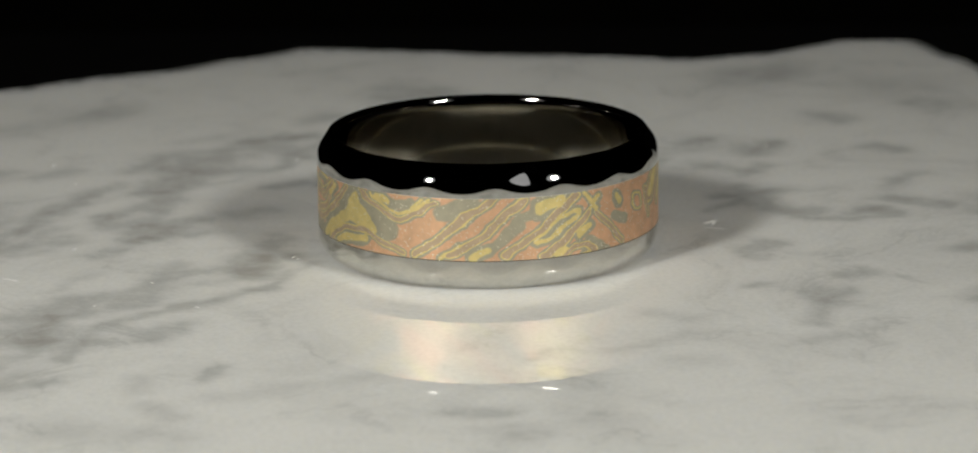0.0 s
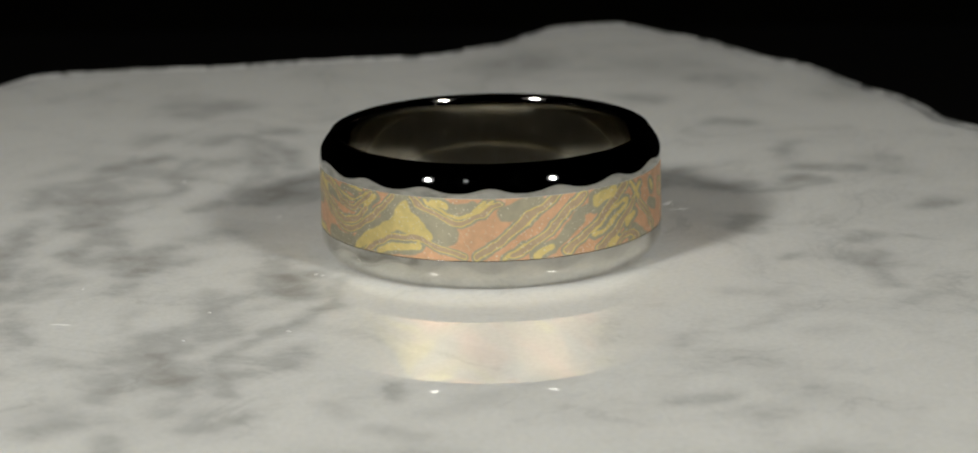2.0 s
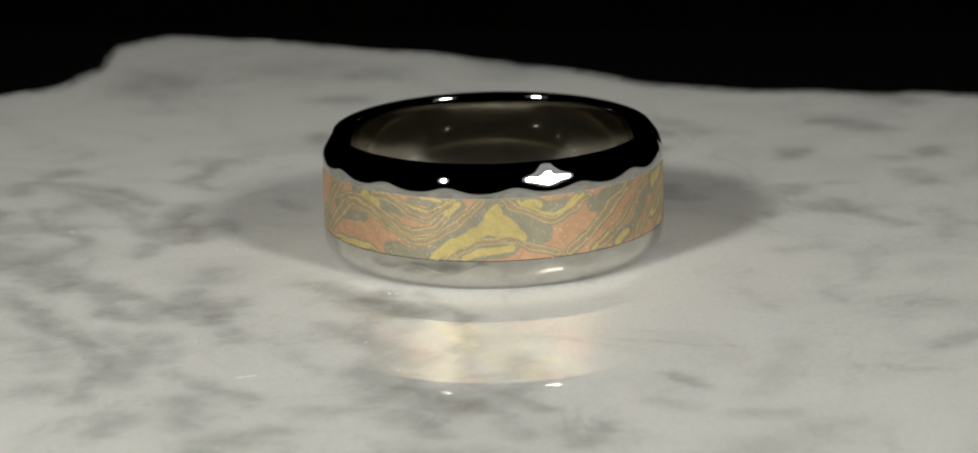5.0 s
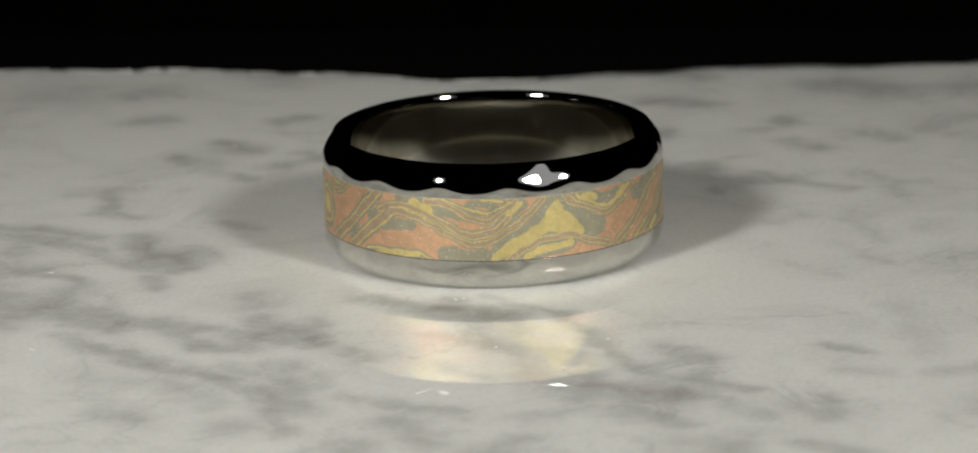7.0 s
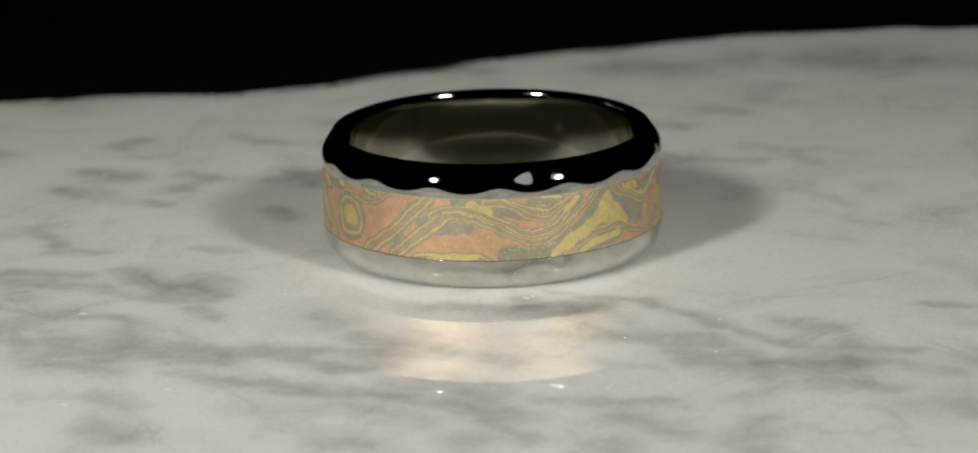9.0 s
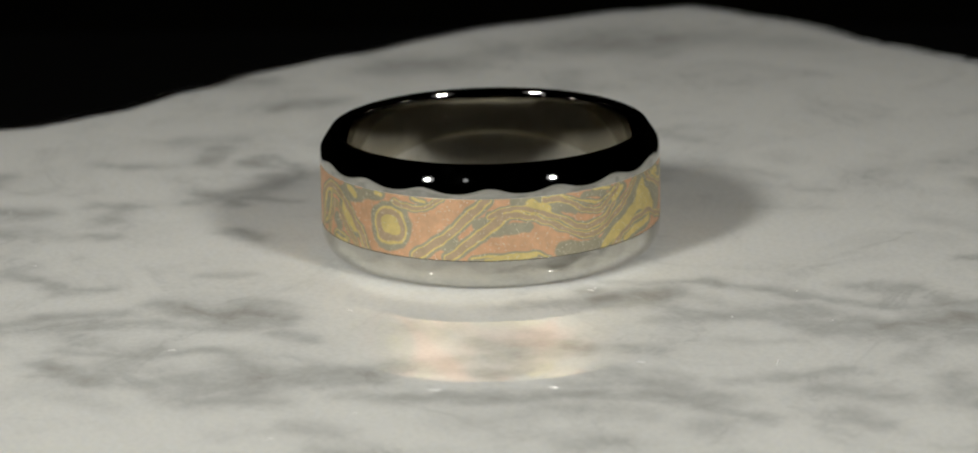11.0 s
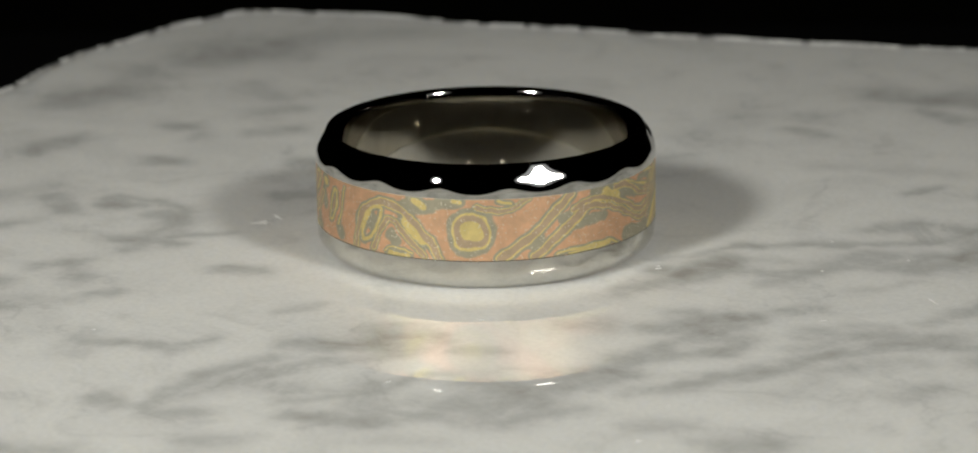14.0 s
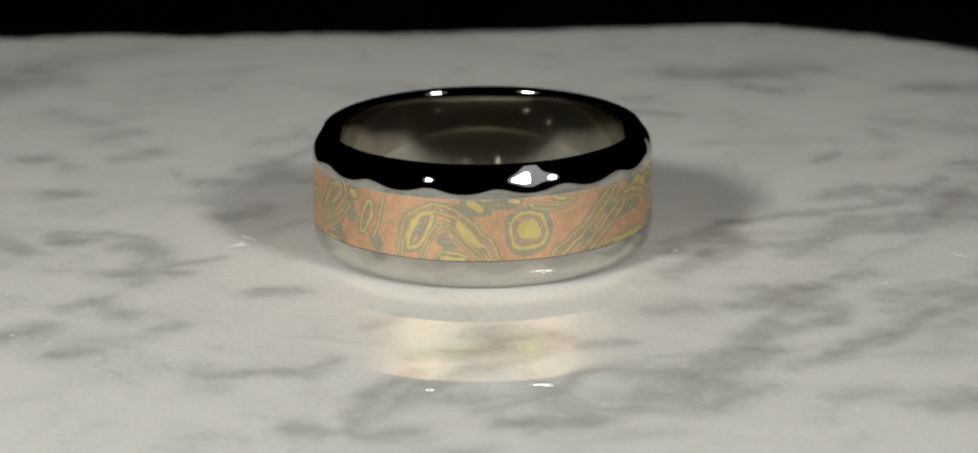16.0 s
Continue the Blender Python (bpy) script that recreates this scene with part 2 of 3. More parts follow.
    vein(-14.2, 22.4, -15.3, 20.5, 0.7, 0.40)
    vein(-20.9, 25.5, -19.2, 21.0, 1.7, 0.42)
    vein(-19.2, 21.0, -16.7, 20.9, 1.7, 0.42)
    vein(-22.7, 24.9, -22.4, 21.9, 1, 0.40)
    vein(-25.0, 17.4, -27.1, 14.6, 1, 0.35)
    vein(-21.0, 12.9, -24.8, 8.6, 1.1, 0.45)
    vein(-24.8, 8.6, -24.8, 5.7, 1.1, 0.45)
    vein(-32.4, 11.8, -31.0, 7.9, 1.4, 0.25)
    vein(-37.5, 8.7, -37.8, 6.9, 1.4, 0.35)
    vein(-27.0, 1.6, -30.1, -1.1, 1, 0.30)
    vein(-15.2, -1.7, -15.6, -5.1, 1.2, 0.45)
    vein(-25.9, -15.9, -26.0, -20.1, 1.3, 0.55)
    vein(-21.1, -11.8, -23.2, -14.2, 1, 0.38)
    vein(-23.2, -14.2, -25.3, -15.9, 1, 0.38)
    vein(-22.6, -20.5, -24.7, -22.1, 1.2, 0.30)
    vein(-33.9, -26.5, -34.9, -27.2, 1.4, 0.60)
    vein(-34.1, -24.5, -31.4, -26.3, 1.4, 0.30)
    vein(-32.0, -30.0, -33.4, -32.3, 1, 0.40)
    vein(48.5, -10.1, 48.7, -13.9, 2.6, 0.45)
    vein(49.5, -26.2, 51.9, -29.3, 2.8, 0.45)
    vein(34.9, -16.1, 34.1, -18.4, 1.4, 0.40)
    vein(37.1, -20.0, 41.2, -22.9, 1.4, 0.30)
    vein(33.4, -8.1, 34.4, -9.4, 1, 0.30)
    vein(3.1, -24.5, 2.5, -25.7, 0.8, 0.30)
    vein(41.4, 32.7, 39.5, 30.3, 2, 0.30)
    vein(-31.0, -3.4, -31.8, -6.3, 1, 0.25)
    vein(41.0, 0.9, 40.3, -1.8, 1.4, 0.50)
    vein(49.2, 2.7, 49.0, 0.7, 1.4, 0.40)
    vein(49.3, -9.4, 50.0, -12.0, 2, 0.45)
    vein(47.2, -14.3, 51.5, -21.0, 2, 0.30)
    vein(49.8, -29.1, 48.8, -32.6, 3, 0.45)
    vein(32.9, 11.0, 32.5, 7.4, 1.4, 0.30)
    vein(30.0, 17.0, 27.6, 13.4, 1, 0.30)
    vein(-5.2, 35.2, -4.3, 30.2, 0.9, 0.50)
    vein(-4.3, 30.2, -4.8, 25.2, 0.9, 0.50)
    vein(-6.3, 20.6, -10.1, 17.2, 1.3, 0.60)
    vein(-10.2, 29.7, -13.3, 26.0, 0.7, 0.40)
    vein(-13.3, 26.0, -14.7, 20.8, 0.7, 0.40)
    vein(-6.2, 35.7, -7.9, 34.1, 1, 0.40)
    vein(-21.0, 23.2, -20.6, 19.9, 1.1, 0.35)
    vein(-20.6, 19.9, -22.1, 16.7, 1.1, 0.35)
    vein(-22.2, 24.2, -24.0, 22.5, 1.2, 0.30)
    vein(-12.7, -2.5, -15.0, -5.9, 1.3, 0.60)
    vein(-13.4, -9.3, -14.8, -10.2, 0.8, 0.50)
    vein(-19.9, -7.6, -20.4, -12.8, 1, 0.40)
    vein(-22.9, -10.9, -24.1, -13.8, 0.8, 0.45)
    vein(-17.9, -17.4, -19.1, -20.3, 1, 0.40)
    vein(-27.6, -15.7, -27.6, -17.9, 1.2, 0.50)
    vein(-21.8, 5.9, -23.0, 4.1, 1, 0.40)
    vein(-31.2, 1.9, -34.4, -1.0, 1, 0.45)
    vein(-34.4, -1.0, -38.0, -2.6, 1, 0.45)
    vein(-37.6, 1.7, -36.9, -0.9, 1.4, 0.38)
    vein(-31.4, 7.4, -34.2, 3.1, 1.4, 0.28)
    vein(-34.8, -7.6, -37.7, -10.0, 1.4, 0.45)
    vein(-32.3, -6.8, -32.1, -9.6, 1, 0.35)
    vein(-38.2, -6.7, -41.0, -7.1, 1, 0.40)
    vein(31.9, -2.2, 30.7, -2.6, 1, 0.55)
    vein(36.3, -10.1, 37.5, -9.7, 1, 0.45)
    vein(31.3, -11.7, 29.1, -14.1, 1, 0.40)
    vein(23.6, -8.2, 21.9, -8.7, 0.8, 0.35)
    vein(49.3, -28.6, 46.6, -30.5, 2.8, 0.40)
    vein(29.9, 8.8, 27.4, 10.9, 1.2, 0.55)
    vein(26.3, 6.1, 25.7, 8.1, 1, 0.55)
    vein(25.7, 8.1, 24.5, 7.0, 1, 0.55)
    vein(22.0, 7.7, 19.4, 7.5, 1, 0.45)
    vein(16.9, 10.3, 15.6, 8.4, 0.8, 0.50)
    vein(19.7, 13.3, 17.1, 11.7, 0.9, 0.50)
    vein(17.1, 11.7, 15.3, 11.9, 0.9, 0.50)
    vein(9.6, 13.4, 7.6, 13.2, 1, 0.60)
    vein(19.5, 20.6, 18.3, 18.9, 1, 0.40)
    vein(18.3, 18.9, 15.1, 21.1, 1, 0.40)
    vein(12.3, 22.7, 11.2, 21.7, 0.8, 0.50)
    vein(20.5, 26.7, 19.0, 24.9, 1.2, 0.50)
    vein(15.5, 28.7, 14.7, 27.8, 1, 0.50)
    vein(15.4, 25.6, 11.8, 23.8, 1, 0.25)
    vein(5.8, 30.1, 4.2, 28.5, 0.8, 0.45)
    vein(4.2, 28.5, 1.2, 27.5, 0.8, 0.45)
    vein(1.9, -48.0, -2.0, -48.2, 2, 0.50)
    vein(-3.5, -49.7, -7.7, -52.1, 2, 0.40)
    vein(-16.8, -48.8, -21.1, -50.2, 1.5, 0.50)
    vein(0.5, -35.4, -1.1, -34.9, 1, 0.45)
    vein(-23.5, -10.9, -26.2, -13.3, 1, 0.40)
    vein(-15.3, -7.5, -17.6, -8.3, 1, 0.25)
    vein(-22.7, 2.1, -21.8, 3.1, 1.1, 0.55)
    vein(-21.8, 3.1, -20.2, 5.6, 1.1, 0.55)
    vein(-23.0, -0.0, -24.6, -1.2, 0.9, 0.35)
    vein(-19.1, 7.3, -22.3, 4.9, 1.1, 0.45)
    vein(-27.6, 3.1, -29.5, 1.2, 1, 0.35)
    vein(-29.5, 1.2, -31.4, -0.7, 1, 0.35)
    vein(-18.9, 20.8, -22.3, 22.5, 1.4, 0.55)
    vein(-20.3, 16.8, -22.7, 14.8, 1.1, 0.40)
    vein(-18.1, 27.8, -18.9, 20.8, 1, 0.35)
    vein(-18.9, 20.8, -21.0, 15.4, 1, 0.35)
    vein(-21.0, 15.4, -22.5, 10.0, 1, 0.35)
    vein(-24.4, 21.2, -23.0, 25.1, 1.1, 0.40)
    vein(-34.0, 21.4, -35.8, 19.7, 1.4, 0.50)
    vein(-5.6, 34.1, -6.0, 29.6, 0.9, 0.35)
    vein(-6.0, 29.6, -7.8, 23.3, 0.9, 0.35)
    vein(-7.8, 23.3, -11.1, 17.5, 0.9, 0.35)
    vein(1.0, 18.2, -0.1, 15.7, 0.8, 0.30)
    vein(-18.8, 31.8, -21.6, 29.9, 1, 0.22)
    vein(-24.6, -6.2, -26.0, -9.9, 0.6, 0.22)
    vein(49.3, -33.7, 44.1, -41.7, 3, 0.22)
    vein(5.4, -30.6, 5.6, -35.9, 2, 0.19)
    vein(-19.5, -28.3, -19.4, -30.8, 0.8, 0.22)
    vein(29.0, 48.6, 32.1, 44.8, 3, 0.19)
    vein(11.9, -20.4, 7.4, -23.9, 0.8, 0.22)
    vein(-18.7, -33.4, -17.0, -35.4, 0.8, 0.30)
    vein(-34.5, 34.4, -29.1, 39.3, 2, 0.26)
    vein(10.6, -25.8, 13.1, -26.0, 1, 0.15)
    vein(-14.8, -26.4, -15.7, -28.9, 0.7, 0.38)


def vein_field(xs, ys):
    wx = np.array([noise.fractal(Vector((x * 0.16, y * 0.16, 0)), 1.0, 2.0, 4) for x, y in zip(xs, ys)])
    wy = np.array([noise.fractal(Vector((x * 0.16, y * 0.16, 9)), 1.0, 2.0, 4) for x, y in zip(xs, ys)])
    fx = np.array([noise.noise(Vector((x * 0.7, y * 0.7, 20))) for x, y in zip(xs, ys)])
    fy = np.array([noise.noise(Vector((x * 0.7, y * 0.7, 40))) for x, y in zip(xs, ys)])
    px, py = xs + 0.9 * wx + 0.4 * fx, ys + 0.9 * wy + 0.4 * fy
    total = np.zeros(len(xs))
    for x0, y0, x1, y1, width, depth in VEINS:
        total += (0.72 * depth * nearness(px, py, x0, y0, x1, y1, 1.12 * width)) ** 3
    return np.cbrt(total)


def build_slab():
    marble_veins()
    spokes, rings = 720, 180
    verts, faces = [(0.0, 0.0, 0.0)], []
    radii = [outline_radius(2 * math.pi * k / spokes) for k in range(spokes)]
    # top, rounded edge, rough side and underside, ring by ring
    steps = [((j + 1) / rings, 0.0, 0.0) for j in range(rings)]
    steps = steps[:-1] + [
        (1.0, -1.5, 0.0), (1.0, -0.8, -0.12), (1.0, -0.3, -0.5), (1.0, 0.0, -1.2), (1.0, 0.6, -4.0), (1.0, 0.2, -9.0),
        (1.0, 0.5, -14.0), (1.0, -0.2, -18.0), (1.0, -1.0, -19.6), (1.0, -2.0, -20.0), (0.5, 0.0, -20.0)]
    for j, (s, inset, z) in enumerate(steps):
        for k in range(spokes):
            a = 2 * math.pi * k / spokes
            r = radii[k] * s + inset
            if z < -0.3:
                r += 0.5 * noise.fractal(Vector((math.cos(a) * 16, math.sin(a) * 16, z * 0.3)), 1.0, 2.0, 3)
            verts.append((r * MM * math.cos(a), r * MM * math.sin(a), z * MM))
    verts.append((0.0, 0.0, -20.0 * MM))
    for k in range(spokes):
        n = (k + 1) % spokes
        faces.append((0, 1 + k, 1 + n))
        for j in range(len(steps) - 1):
            b, c = 1 + j * spokes, 1 + (j + 1) * spokes
            faces.append((b + k, c + k, c + n, b + n))
        b = 1 + (len(steps) - 1) * spokes
        faces.append((b + k, len(verts) - 1, b + n))
    me = bpy.data.meshes.new("marble_board")
    me.from_pydata(verts, [], faces)
    me.polygons.foreach_set("use_smooth", [True] * len(faces))
    co = np.array(verts) / MM
    at = me.attributes.new("vein", "FLOAT", "POINT")
    at.data.foreach_set("value", vein_field(co[:, 0], co[:, 1]).astype(np.float32))
    me.materials.append(MARBLE)
    me.update()
    slab = new("marble_board", me)
    return tagged(slab, "polished white marble board with grey veins and broken edges", "marble board")


# ---- ring ----
R_OUT, RING_H, R_SEAM = 10.75, 7.75, 9.74
FACETS, FACET_AT, SCOOP = 16, 13.5, 0.14
BEVEL_Z, INLAY_TOP, INLAY_LOW = 6.14, 5.80, 1.93
SPOKES = 1152


def bevel_section(a, curve=1.5, bulge=0.09, scooped=SCOOP, waves=0.0008):
    """A rail and faceted bevel at the angle a, flat or curved, as a closed section (r, z) in mm."""
    pitch = 2 * math.pi / FACETS
    off = (a - radians(FACET_AT) + pitch / 2) % pitch - pitch / 2
    top_r = 10.02

    def cut(s):
        inside = min(max(s, 0.0), 1.0)
        r = R_OUT + (top_r - R_OUT) * (inside ** curve if s > 0 else s) + bulge * math.sin(math.pi * inside)
        keep = 1 - inside ** 3
        wave = waves * (1 - math.cos(FACETS * off)) * keep + 0.003 * (1 - keep)
        scoop = scooped * math.cos(math.pi * off / pitch) ** 2 * math.sin(math.pi * inside)
        return r * (1 + wave) - scoop
    s0 = -0.12
    for s in np.linspace(-0.12, 0.6, 289):
        if cut(s) <= R_OUT:
            s0 = s
            break
    height = RING_H - 0.06 - BEVEL_Z
    z0 = BEVEL_Z + height * s0
    # rail between the inlay and the bevel, its corners held tight
    sec = [(R_SEAM, INLAY_TOP), (R_OUT - 0.05, INLAY_TOP), (R_OUT - 0.004, INLAY_TOP), (R_OUT, INLAY_TOP + 0.004), (R_OUT, INLAY_TOP + 0.04)]
    sec += [(R_OUT, INLAY_TOP + 0.04 + (z0 - 0.07 - INLAY_TOP - 0.04) * u) for u in (0.5, 1.0)]
    for u in (0.05, *np.linspace(0.09, 1, 27)):
        s = s0 + (1 - s0) * u
        sec.append((cut(s), BEVEL_Z + height * s))
    last = sec[-1]
    sec += [(last[0] - 0.03, RING_H - 0.025), (last[0] - 0.08, RING_H - 0.004), (last[0] - 0.12, RING_H), (R_SEAM, RING_H)]
    return sec


GRAINS = []


def fold(width, level, *points):
    """A fold in the layered metal along a smooth line of points (degrees round the ring, mm up): half width in mm, top layer."""
    line = [Vector(p) for p in points]
    for _ in range(2 if len(line) > 2 else 0):
        cut = [line[0]]
        for a, c in zip(line, line[1:]):
            cut += [a.lerp(c, 0.25), a.lerp(c, 0.75)]
        line = cut + [line[-1]]
    GRAINS.append((line, width, level))


def metal_grain():
    fold(1.12, 0.40, (217.0, 4.07), (225.2, 3.83))
    fold(0.94, 0.40, (220.4, 4.77), (224.9, 4.14))
    fold(0.84, 0.40, (209.4, 3.10), (216.5, 3.84))
    fold(0.37, 0.56, (245.2, 2.09), (255.5, 3.56), (263.4, 4.77), (272.5, 5.84))
    fold(0.37, 0.56, (257.4, 2.17), (266.3, 3.30), (273.4, 4.33), (281.1, 5.62))
    fold(0.36, 0.41, (254.5, 2.07), (260.2, 2.81))
    fold(0.63, 0.41, (265.6, 2.21), (269.6, 2.52))
    fold(0.76, 0.30, (255.6, 4.76), (265.0, 5.55))
    fold(0.61, 0.30, (271.2, 2.67), (279.4, 4.16))
    fold(0.37, 0.56, (275.6, 2.18), (283.4, 3.34), (290.9, 4.38), (297.6, 5.16), (299.7, 5.58))
    fold(0.81, 0.41, (286.5, 5.04), (289.9, 5.29), (294.7, 5.43))
    fold(0.41, 0.39, (285.1, 3.00), (287.2, 3.59), (293.1, 4.26), (299.9, 4.68), (300.6, 4.35), (295.3, 3.70), (289.8, 3.12), (285.9, 2.91))
    fold(0.31, 0.30, (290.9, 3.60), (296.4, 4.26))
    fold(0.37, 0.56, (287.6, 1.91), (295.3, 2.92), (302.3, 4.03), (304.8, 4.43))
    fold(0.54, 0.41, (301.1, 3.16), (304.8, 3.64))
    fold(0.45, 0.41, (292.5, 2.16), (295.5, 2.41))
    fold(0.36, 0.41, (302.2, 1.84), (305.5, 1.98))
    fold(0.27, 0.56, (295.2, 2.02), (298.2, 2.50), (303.0, 2.48), (307.5, 1.99))
    fold(0.36, 0.41, (302.4, 5.59), (307.9, 4.72))
    fold(0.36, 0.41, (308.7, 5.40), (304.8, 4.58))
    fold(0.27, 0.56, (308.2, 4.40), (313.6, 3.28), (319.8, 2.18))
    fold(0.54, 0.41, (316.7, 5.05), (317.9, 4.69))
    fold(0.21, 0.39, (324.8, 4.31), (326.4, 4.92), (330.6, 4.67), (331.5, 3.92), (327.2, 3.70), (324.8, 4.31))
    fold(0.46, 0.30, (315.7, 3.87), (321.2, 3.47))
    fold(0.38, 0.30, (304.7, 2.71), (312.7, 1.97))
    fold(0.46, 0.30, (279.8, 4.47), (283.5, 4.73))
    fold(1.25, 0.41, (220.8, 4.89), (219.1, 4.10))
    fold(1.16, 0.41, (221.6, 4.58), (225.6, 3.75))
    fold(0.72, 0.41, (219.7, 3.87), (228.8, 3.45))
    fold(0.81, 0.41, (214.8, 3.74), (200.7, 2.13))
    fold(0.27, 0.56, (204.6, 1.91), (212.5, 2.96), (220.6, 3.33), (227.8, 3.14), (234.8, 2.50), (240.8, 2.11))
    fold(0.54, 0.41, (210.1, 2.02), (216.3, 2.62), (225.7, 2.74))
    fold(0.38, 0.30, (219.5, 2.34), (224.2, 2.38))
    fold(0.76, 0.30, (230.5, 4.31), (235.9, 3.75))
    fold(0.61, 0.30, (233.8, 3.25), (236.0, 3.24))
    fold(0.27, 0.56, (223.4, 5.72), (229.0, 5.00), (235.0, 4.49), (241.0, 4.33), (247.1, 4.69), (253.5, 5.47))
    fold(0.26, 0.39, (227.5, 5.70), (232.0, 5.12), (238.0, 4.74), (244.1, 4.77), (249.3, 5.24), (251.0, 5.60))
    fold(0.46, 0.30, (237.5, 5.33), (244.1, 5.27))
    fold(0.45, 0.41, (230.1, 5.59), (235.1, 5.34))
    fold(0.27, 0.41, (244.7, 4.99), (248.4, 5.48))
    fold(0.46, 0.56, (145.7, 2.04), (153.5, 3.12), (159.5, 3.92), (163.7, 4.61))
    fold(0.27, 0.56, (162.1, 4.51), (167.6, 4.69), (175.7, 4.46), (182.1, 3.85), (188.3, 3.27), (194.4, 3.02), (200.4, 3.20), (206.0, 3.86), (210.7, 4.51), (214.3, 5.31), (216.5, 5.74))
    fold(0.27, 0.56, (160.0, 4.77), (167.7, 5.09), (176.9, 4.87), (184.3, 4.18), (190.4, 3.64), (196.5, 3.49), (201.5, 3.82), (205.2, 4.49))
    fold(0.27, 0.56, (177.5, 5.66), (182.4, 5.49), (189.5, 4.80), (194.6, 4.39), (198.6, 4.38), (202.1, 4.83), (206.8, 5.65))
    fold(0.17, 0.39, (181.4, 5.79), (190.6, 5.20), (196.6, 4.81), (201.7, 5.18), (204.8, 5.67))
    fold(0.38, 0.30, (181.3, 5.05), (188.5, 4.64))
    fold(0.81, 0.41, (173.4, 5.40), (177.4, 5.11))
    fold(0.36, 0.41, (202.0, 4.05), (199.5, 3.71))
    fold(0.54, 0.41, (208.2, 5.32), (204.7, 4.73))
    fold(0.22, 0.41, (195.7, 5.71), (202.2, 5.69))
    fold(0.31, 0.30, (192.1, 5.48), (199.7, 5.35))
    fold(0.31, 0.30, (204.6, 4.46), (206.9, 4.55))
    fold(0.46, 0.30, (158.4, 3.74), (172.2, 3.93))
    fold(0.76, 0.30, (183.4, 2.21), (196.3, 2.23))
    fold(0.27, 0.41, (157.9, 1.90), (167.1, 2.20), (174.6, 1.97))
    fold(0.21, 0.39, (152.9, 1.93), (164.7, 2.41), (173.1, 2.25), (179.0, 1.92))
    fold(0.46, 0.30, (167.8, 5.48), (171.4, 5.64))
    fold(0.46, 0.56, (134.8, 1.98), (141.8, 2.98), (149.0, 4.16), (154.7, 4.99), (159.2, 5.73))
    fold(0.54, 0.30, (144.8, 2.87), (147.7, 3.26))
    fold(0.38, 0.30, (155.8, 4.24), (158.3, 4.49))
    fold(0.27, 0.56, (127.3, 5.34), (130.5, 5.00), (135.8, 4.98), (141.0, 5.37), (143.7, 5.73))
    fold(0.27, 0.41, (133.8, 5.59), (138.0, 5.58))
    fold(1.26, 0.86, (124.8, 3.73), (125.2, 3.72))
    fold(0.54, 0.30, (130.9, 4.14), (129.9, 3.02))
    fold(0.37, 0.56, (81.4, 1.86), (83.4, 3.58), (86.7, 4.75), (92.8, 5.33), (98.0, 5.19), (104.1, 4.45), (109.1, 3.47), (113.1, 2.47), (114.7, 2.03))
    fold(0.31, 0.39, (85.6, 2.44), (85.0, 3.21), (87.3, 4.25), (90.6, 4.86), (94.2, 4.83), (92.7, 4.34), (91.0, 3.53), (88.3, 2.69), (85.6, 2.44))
    fold(0.38, 0.30, (88.4, 3.60), (89.7, 4.18))
    fold(0.27, 0.56, (89.3, 2.03), (92.6, 3.35), (94.8, 4.21), (97.3, 4.24), (101.0, 3.64), (105.0, 2.87), (109.0, 2.09))
    fold(0.72, 0.41, (103.0, 4.13), (106.0, 3.47), (109.1, 3.04))
    fold(0.54, 0.41, (97.2, 1.99), (102.5, 2.03))
    fold(0.16, 0.39, (94.7, 2.08), (97.2, 2.46), (100.9, 2.58), (104.6, 2.20))
    fold(0.61, 0.30, (97.0, 3.21), (98.5, 2.95))
    fold(0.69, 0.30, (102.1, 4.87), (112.2, 5.39))
    fold(0.63, 0.41, (106.6, 5.51), (109.2, 5.28))
    fold(0.61, 0.30, (115.2, 5.57), (121.3, 5.67))
    fold(0.36, 0.41, (118.5, 5.70), (121.3, 5.63))
    fold(0.31, 0.30, (81.8, 3.46), (83.0, 4.16))
    fold(0.26, 0.39, (65.5, 3.03), (66.8, 4.07), (69.2, 5.15), (71.3, 5.02), (70.1, 3.99), (67.8, 3.03), (65.5, 3.03))
    fold(0.21, 0.39, (76.0, 5.52), (74.1, 4.32), (71.9, 2.86))
    fold(0.54, 0.30, (72.6, 2.64), (72.9, 2.33))
    fold(0.54, 0.30, (60.8, 4.77), (61.6, 3.88))
    fold(0.45, 0.41, (60.9, 5.33), (63.4, 5.34))
    fold(0.45, 0.41, (47.8, 1.87), (54.6, 1.78))
    fold(0.46, 0.30, (51.6, 2.77), (54.4, 2.78))
    fold(0.21, 0.39, (45.9, 4.20), (43.0, 1.83))
    fold(0.44, 0.54, (50.7, 5.40), (48.4, 3.27))
    fold(0.40, 0.34, (52.4, 2.58), (56.0, 2.22))
    fold(0.32, 0.54, (333.9, 4.92), (337.8, 3.16))
    fold(0.65, 0.55, (22.8, 1.87), (29.8, 3.47))
    fold(0.73, 0.85, (9.8, 3.97), (16.6, 5.57))
    fold(0.61, 0.5, (23.3, 2.69), (35.6, 4.29))
    fold(0.77, 0.85, (-21.5, 4.56), (-12.5, 6.16))
    fold(0.33, 0.55, (50.6, 2.87), (59.6, 4.47))
    fold(0.56, 0.85, (-11.6, 3.82), (-2.9, 5.42))
